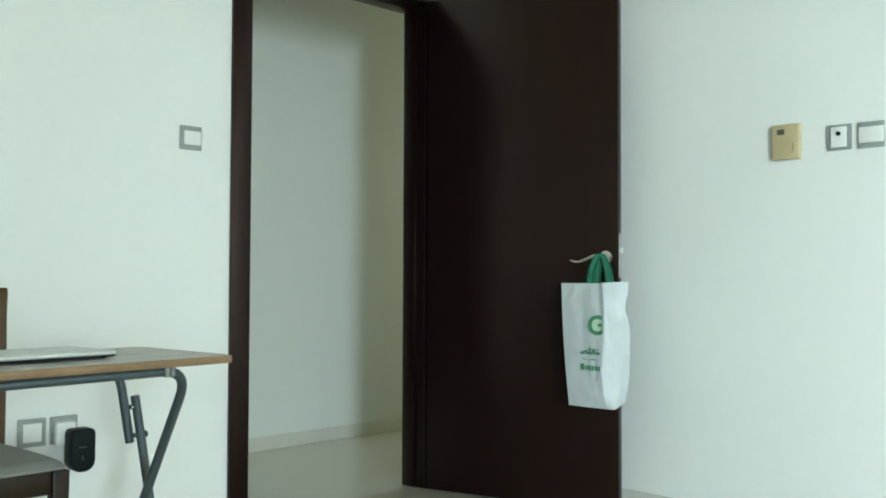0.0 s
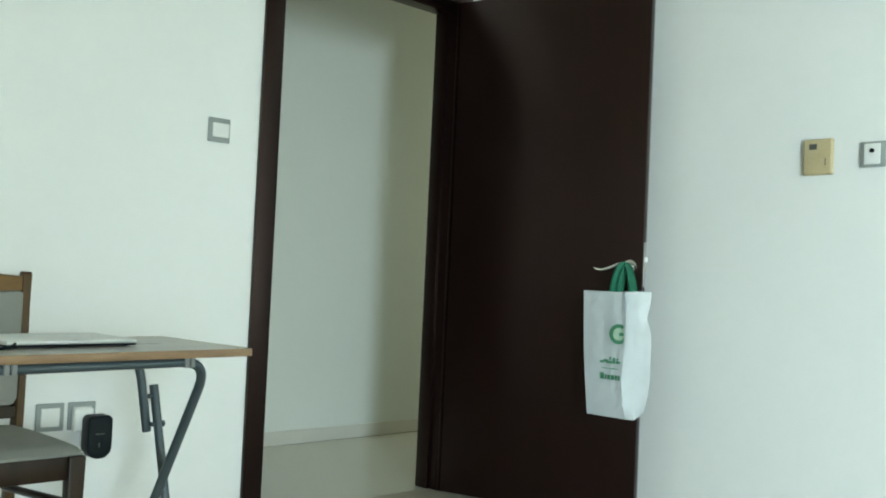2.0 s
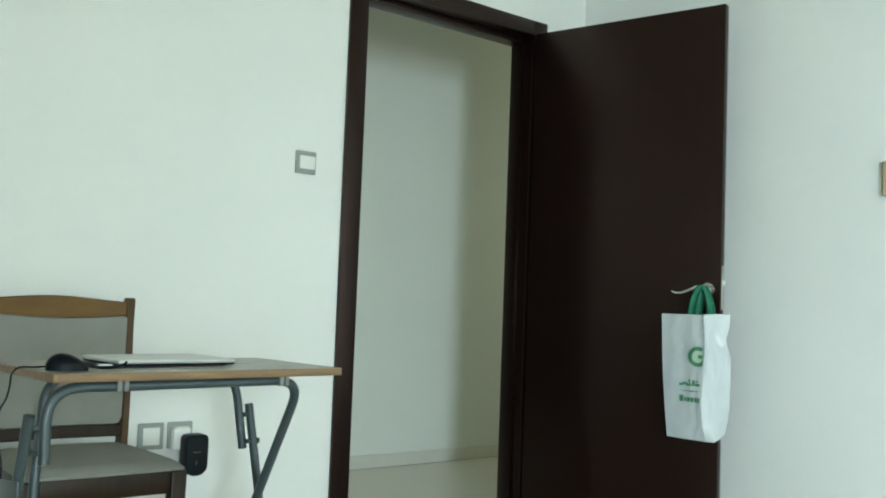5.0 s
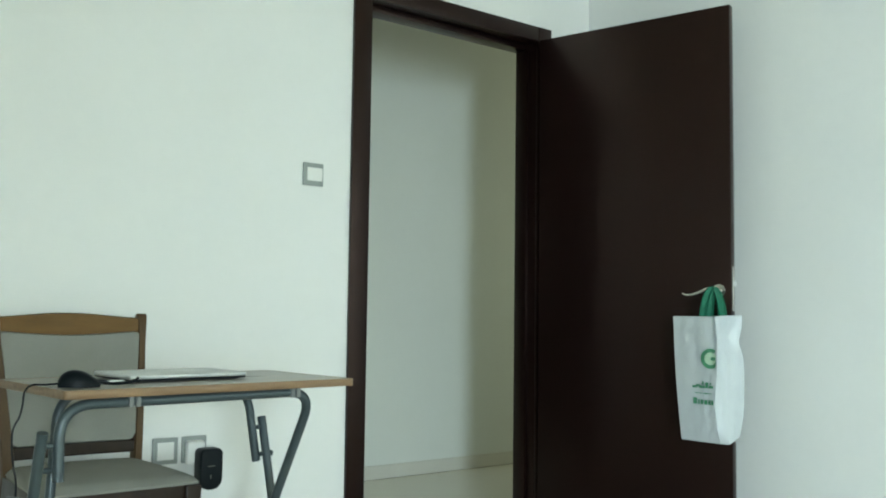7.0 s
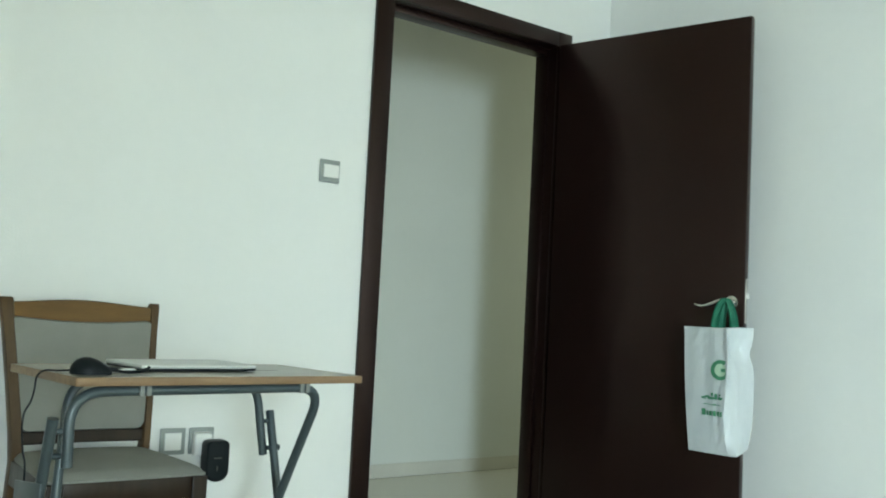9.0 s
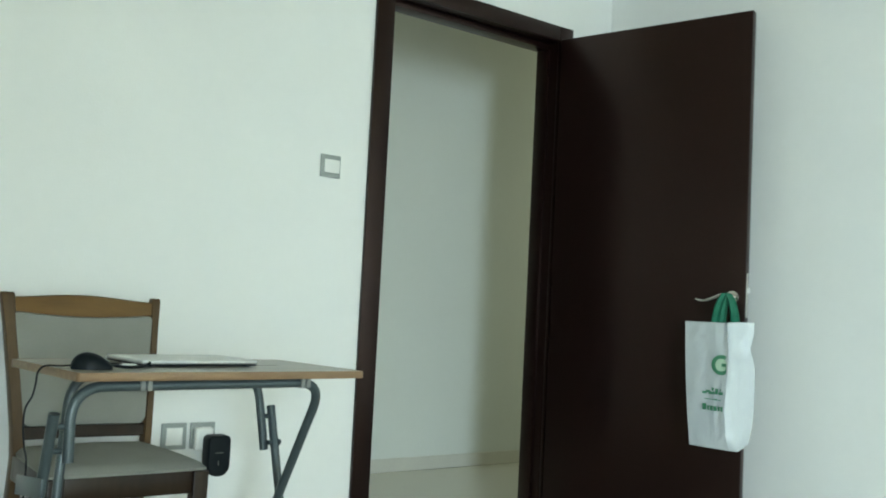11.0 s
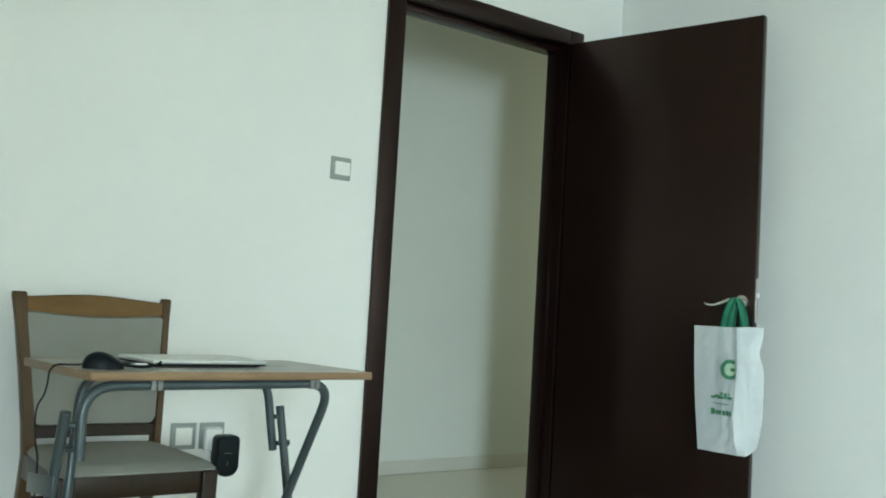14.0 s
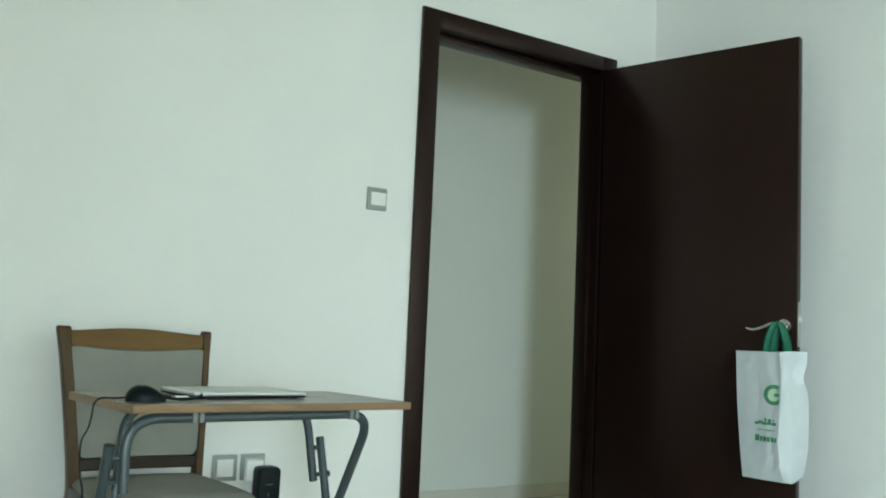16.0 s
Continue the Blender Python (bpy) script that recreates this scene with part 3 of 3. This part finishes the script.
def bag_ring(t):
    """Corners of the bag's outline at height fraction t (0 bottom, 1 top), in the thing's own plane."""
    z = 0.436 + 0.471 * t
    belly = math.sin(math.pi * min(t * 1.05, 1)) * 0.016
    pinch = 0.016 * math.exp(-((t - 0.78) / 0.09) ** 2)
    fl = Vector((-0.012 - belly * 0.5, 0.090 - 0.038 * (1 - t), z))
    fr = Vector((-0.010 - belly, -0.108 - 0.014 * (1 - t) + 0.008 * math.sin(t * 7), z))
    mid = Vector((0.030 - belly * 0.4, -0.128 - 0.008 * math.sin(t * 5.0) + pinch * 0.6, z + 0.004))
    br = Vector((0.098 - pinch + belly * 0.7, -0.146 + pinch * 0.5, z + 0.006 + 0.012 * (1 - t)))
    bl = Vector((0.088, 0.050, z))
    # the gusset folds in under the rim
    mid.y += 0.020 * math.exp(-((t - 0.86) / 0.13) ** 2)
    # near the bottom the gusset rounds into the printed face
    k = max(0.0, 1 - t / 0.24) ** 1.5
    mid = mid.lerp(fr + (fr - fl).normalized() * 0.040, 0.8 * k)
    br = br + Vector((-0.012, 0.006, 0.004)) * k
    # the printed face folds in behind the gusset's front edge
    fm, fi = fl.lerp(fr, 0.72), fr + Vector((0.0006, 0.005, 0.0))
    return fl, fm, fi, fr, mid, br, bl


def crease(p):
    """Soft folds of the sack, mostly upright, with finer crumples."""
    fold = noise.noise(Vector((p.x * 7, p.y * 13, p.z * 5))) * 0.014
    ridge = abs(noise.noise(Vector((p.x * 20, p.y * 19 + p.z * 11, p.z * 9 + 3))))
    return 0.6 * fold - 0.005 * ridge + noise.noise(Vector((p.x * 30, p.y * 36, p.z * 24 + 5))) * 0.0032


bm = bmesh.new()
NZ, NS = 70, 14
grid = []
for i in range(NZ + 1):
    t = i / NZ
    c = bag_ring(t)
    row = []
    for a, b in zip(c, c[1:] + c[:1]):
        nrm = (b - a).cross(Vector((0, 0, 1))).normalized()
        for k in range(NS):
            u = k / NS
            p = a.lerp(b, u)
            w = math.sin(math.pi * u)
            wob = crease(p)
            row.append(bm.verts.new(p + nrm * wob * w))
    grid.append(row)
M = len(grid[0])
for a, b in zip(grid, grid[1:]):
    for j in range(M):
        bm.faces.new((a[j], a[(j + 1) % M], b[(j + 1) % M], b[j]))
bm.faces.new(grid[0][::-1])
sack = part("sack", bm, BAG, bag)
thick = sack.modifiers.new("thickness", "SOLIDIFY")
thick.thickness = 0.0012


def on_front(u, t, out=0.0035):
    """A point on the bag's printed face: u across it from the hinge side, t up."""
    fl, fm, fi = bag_ring(t)[:3]
    a, b, k = (fl, fm, u / 0.72) if u < 0.72 else (fm, fi, (u - 0.72) / 0.28)
    p = a.lerp(b, k)
    d = (b - a).cross(Vector((0, 0, 1))).normalized()
    n = -d if d.x > 0 else d
    return p + d * crease(p) * math.sin(math.pi * k) + n * out


def print_patch(name, cells, mat, label, out=0.0030):
    """Printed marks as thin patches that follow the bag's face."""
    bm = bmesh.new()
    for u0, t0, u1, t1 in cells:
        nu, nt = max(1, int((u1 - u0) / 0.04)), max(1, int((t1 - t0) / 0.02))
        g = [[bm.verts.new(on_front(u0 + (u1 - u0) * i / nu, t0 + (t1 - t0) * j / nt, out)) for j in range(nt + 1)] for i in range(nu + 1)]
        for i in range(nu):
            for j in range(nt):
                bm.faces.new((g[i][j], g[i + 1][j], g[i + 1][j + 1], g[i][j + 1]))
    return part(name, bm, mat, sack, label)


def ring_patch(name, uc, tc, ru, rt, inner, a0, a1, mat, label, out):
    bm = bmesh.new()
    n = 36
    g = []
    for i in range(n + 1):
        a = a0 + (a1 - a0) * i / n
        g.append([bm.verts.new(on_front(min(uc + ru * k * math.cos(a), 0.995), tc + rt * k * math.sin(a), out)) for k in (1.0, (1 + inner) / 2, inner)])
    for a, b in zip(g, g[1:]):
        for k in range(2):
            bm.faces.new((a[k], b[k], b[k + 1], a[k + 1]))
    return part(name, bm, mat, sack, label)


ring_patch("emblem", 0.86, 0.665, 0.23, 0.080, 0.62, radians(55), radians(360), PRINT, "dark green round emblem", 0.0030)
ring_patch("emblem_centre", 0.86, 0.665, 0.143, 0.051, 0.0, 0, radians(360), LIME, "light green emblem centre", 0.0026)
print_patch("emblem_bar", [(0.86, 0.652, 0.985, 0.678)], PRINT, "dark green emblem bar", 0.0034)
print_patch("lettering", [(0.42, 0.428, 0.53, 0.447), (0.50, 0.440, 0.62, 0.458), (0.58, 0.428, 0.74, 0.449), (0.66, 0.455, 0.71, 0.482), (0.75, 0.430, 0.82, 0.476), (0.84, 0.430, 0.97, 0.452), (0.87, 0.460, 0.92, 0.474)], PRINT, "unreadable green script")
print_patch("small_lettering", [(0.47, 0.385, 0.66, 0.391), (0.69, 0.383, 0.82, 0.393), (0.84, 0.385, 0.93, 0.391)], PRINT, "tiny unreadable green line")
print_patch("lettering", [(0.42, 0.300, 0.525, 0.350), (0.55, 0.300, 0.595, 0.338), (0.62, 0.300, 0.70, 0.338), (0.725, 0.300, 0.805, 0.338), (0.83, 0.300, 0.905, 0.338), (0.93, 0.300, 0.985, 0.338)], PRINT, "bold green print bars")


def strap(points, half, label):
    """A flat ribbon looped over the handle, a little slack across its width."""
    bm = bmesh.new()
    rows = []
    line = smooth_line(points, 7)
    for i, p in enumerate(line):
        t = i / (len(line) - 1)
        w = half * (1 - 0.18 * math.sin(math.pi * t) + 0.05 * math.sin(9 * t))
        rows.append([bm.verts.new((p.x + 0.005 * math.cos(2.6 * k + 2 * t), p.y + k * w, p.z + 0.003 * k * math.cos(math.pi * t))) for k in (-1, -0.6, -0.2, 0.2, 0.6, 1)])
    for a, b in zip(rows, rows[1:]):
        for k in range(5):
            bm.faces.new((a[k], a[k + 1], b[k + 1], b[k]))
    ob = part("strap", bm, GREEN, bag, label)
    m = ob.modifiers.new("thickness", "SOLIDIFY")
    m.thickness = 0.002
    return ob


strap([(0.026, -0.022, 0.830), (0.027, -0.024, 0.905), (0.031, -0.030, 0.960), (0.038, -0.042, 1.003), (0.047, -0.054, 1.021), (0.056, -0.066, 1.003), (0.062, -0.078, 0.960), (0.064, -0.084, 0.905), (0.064, -0.086, 0.830)], 0.018, "green fabric strap")
strap([(0.060, -0.030, 0.830), (0.060, -0.032, 0.905), (0.058, -0.038, 0.965), (0.056, -0.046, 1.003), (0.054, -0.054, 1.016), (0.066, -0.062, 1.000), (0.076, -0.072, 0.960), (0.080, -0.078, 0.905), (0.080, -0.080, 0.830)], 0.014, "green fabric strap hanging behind the other")
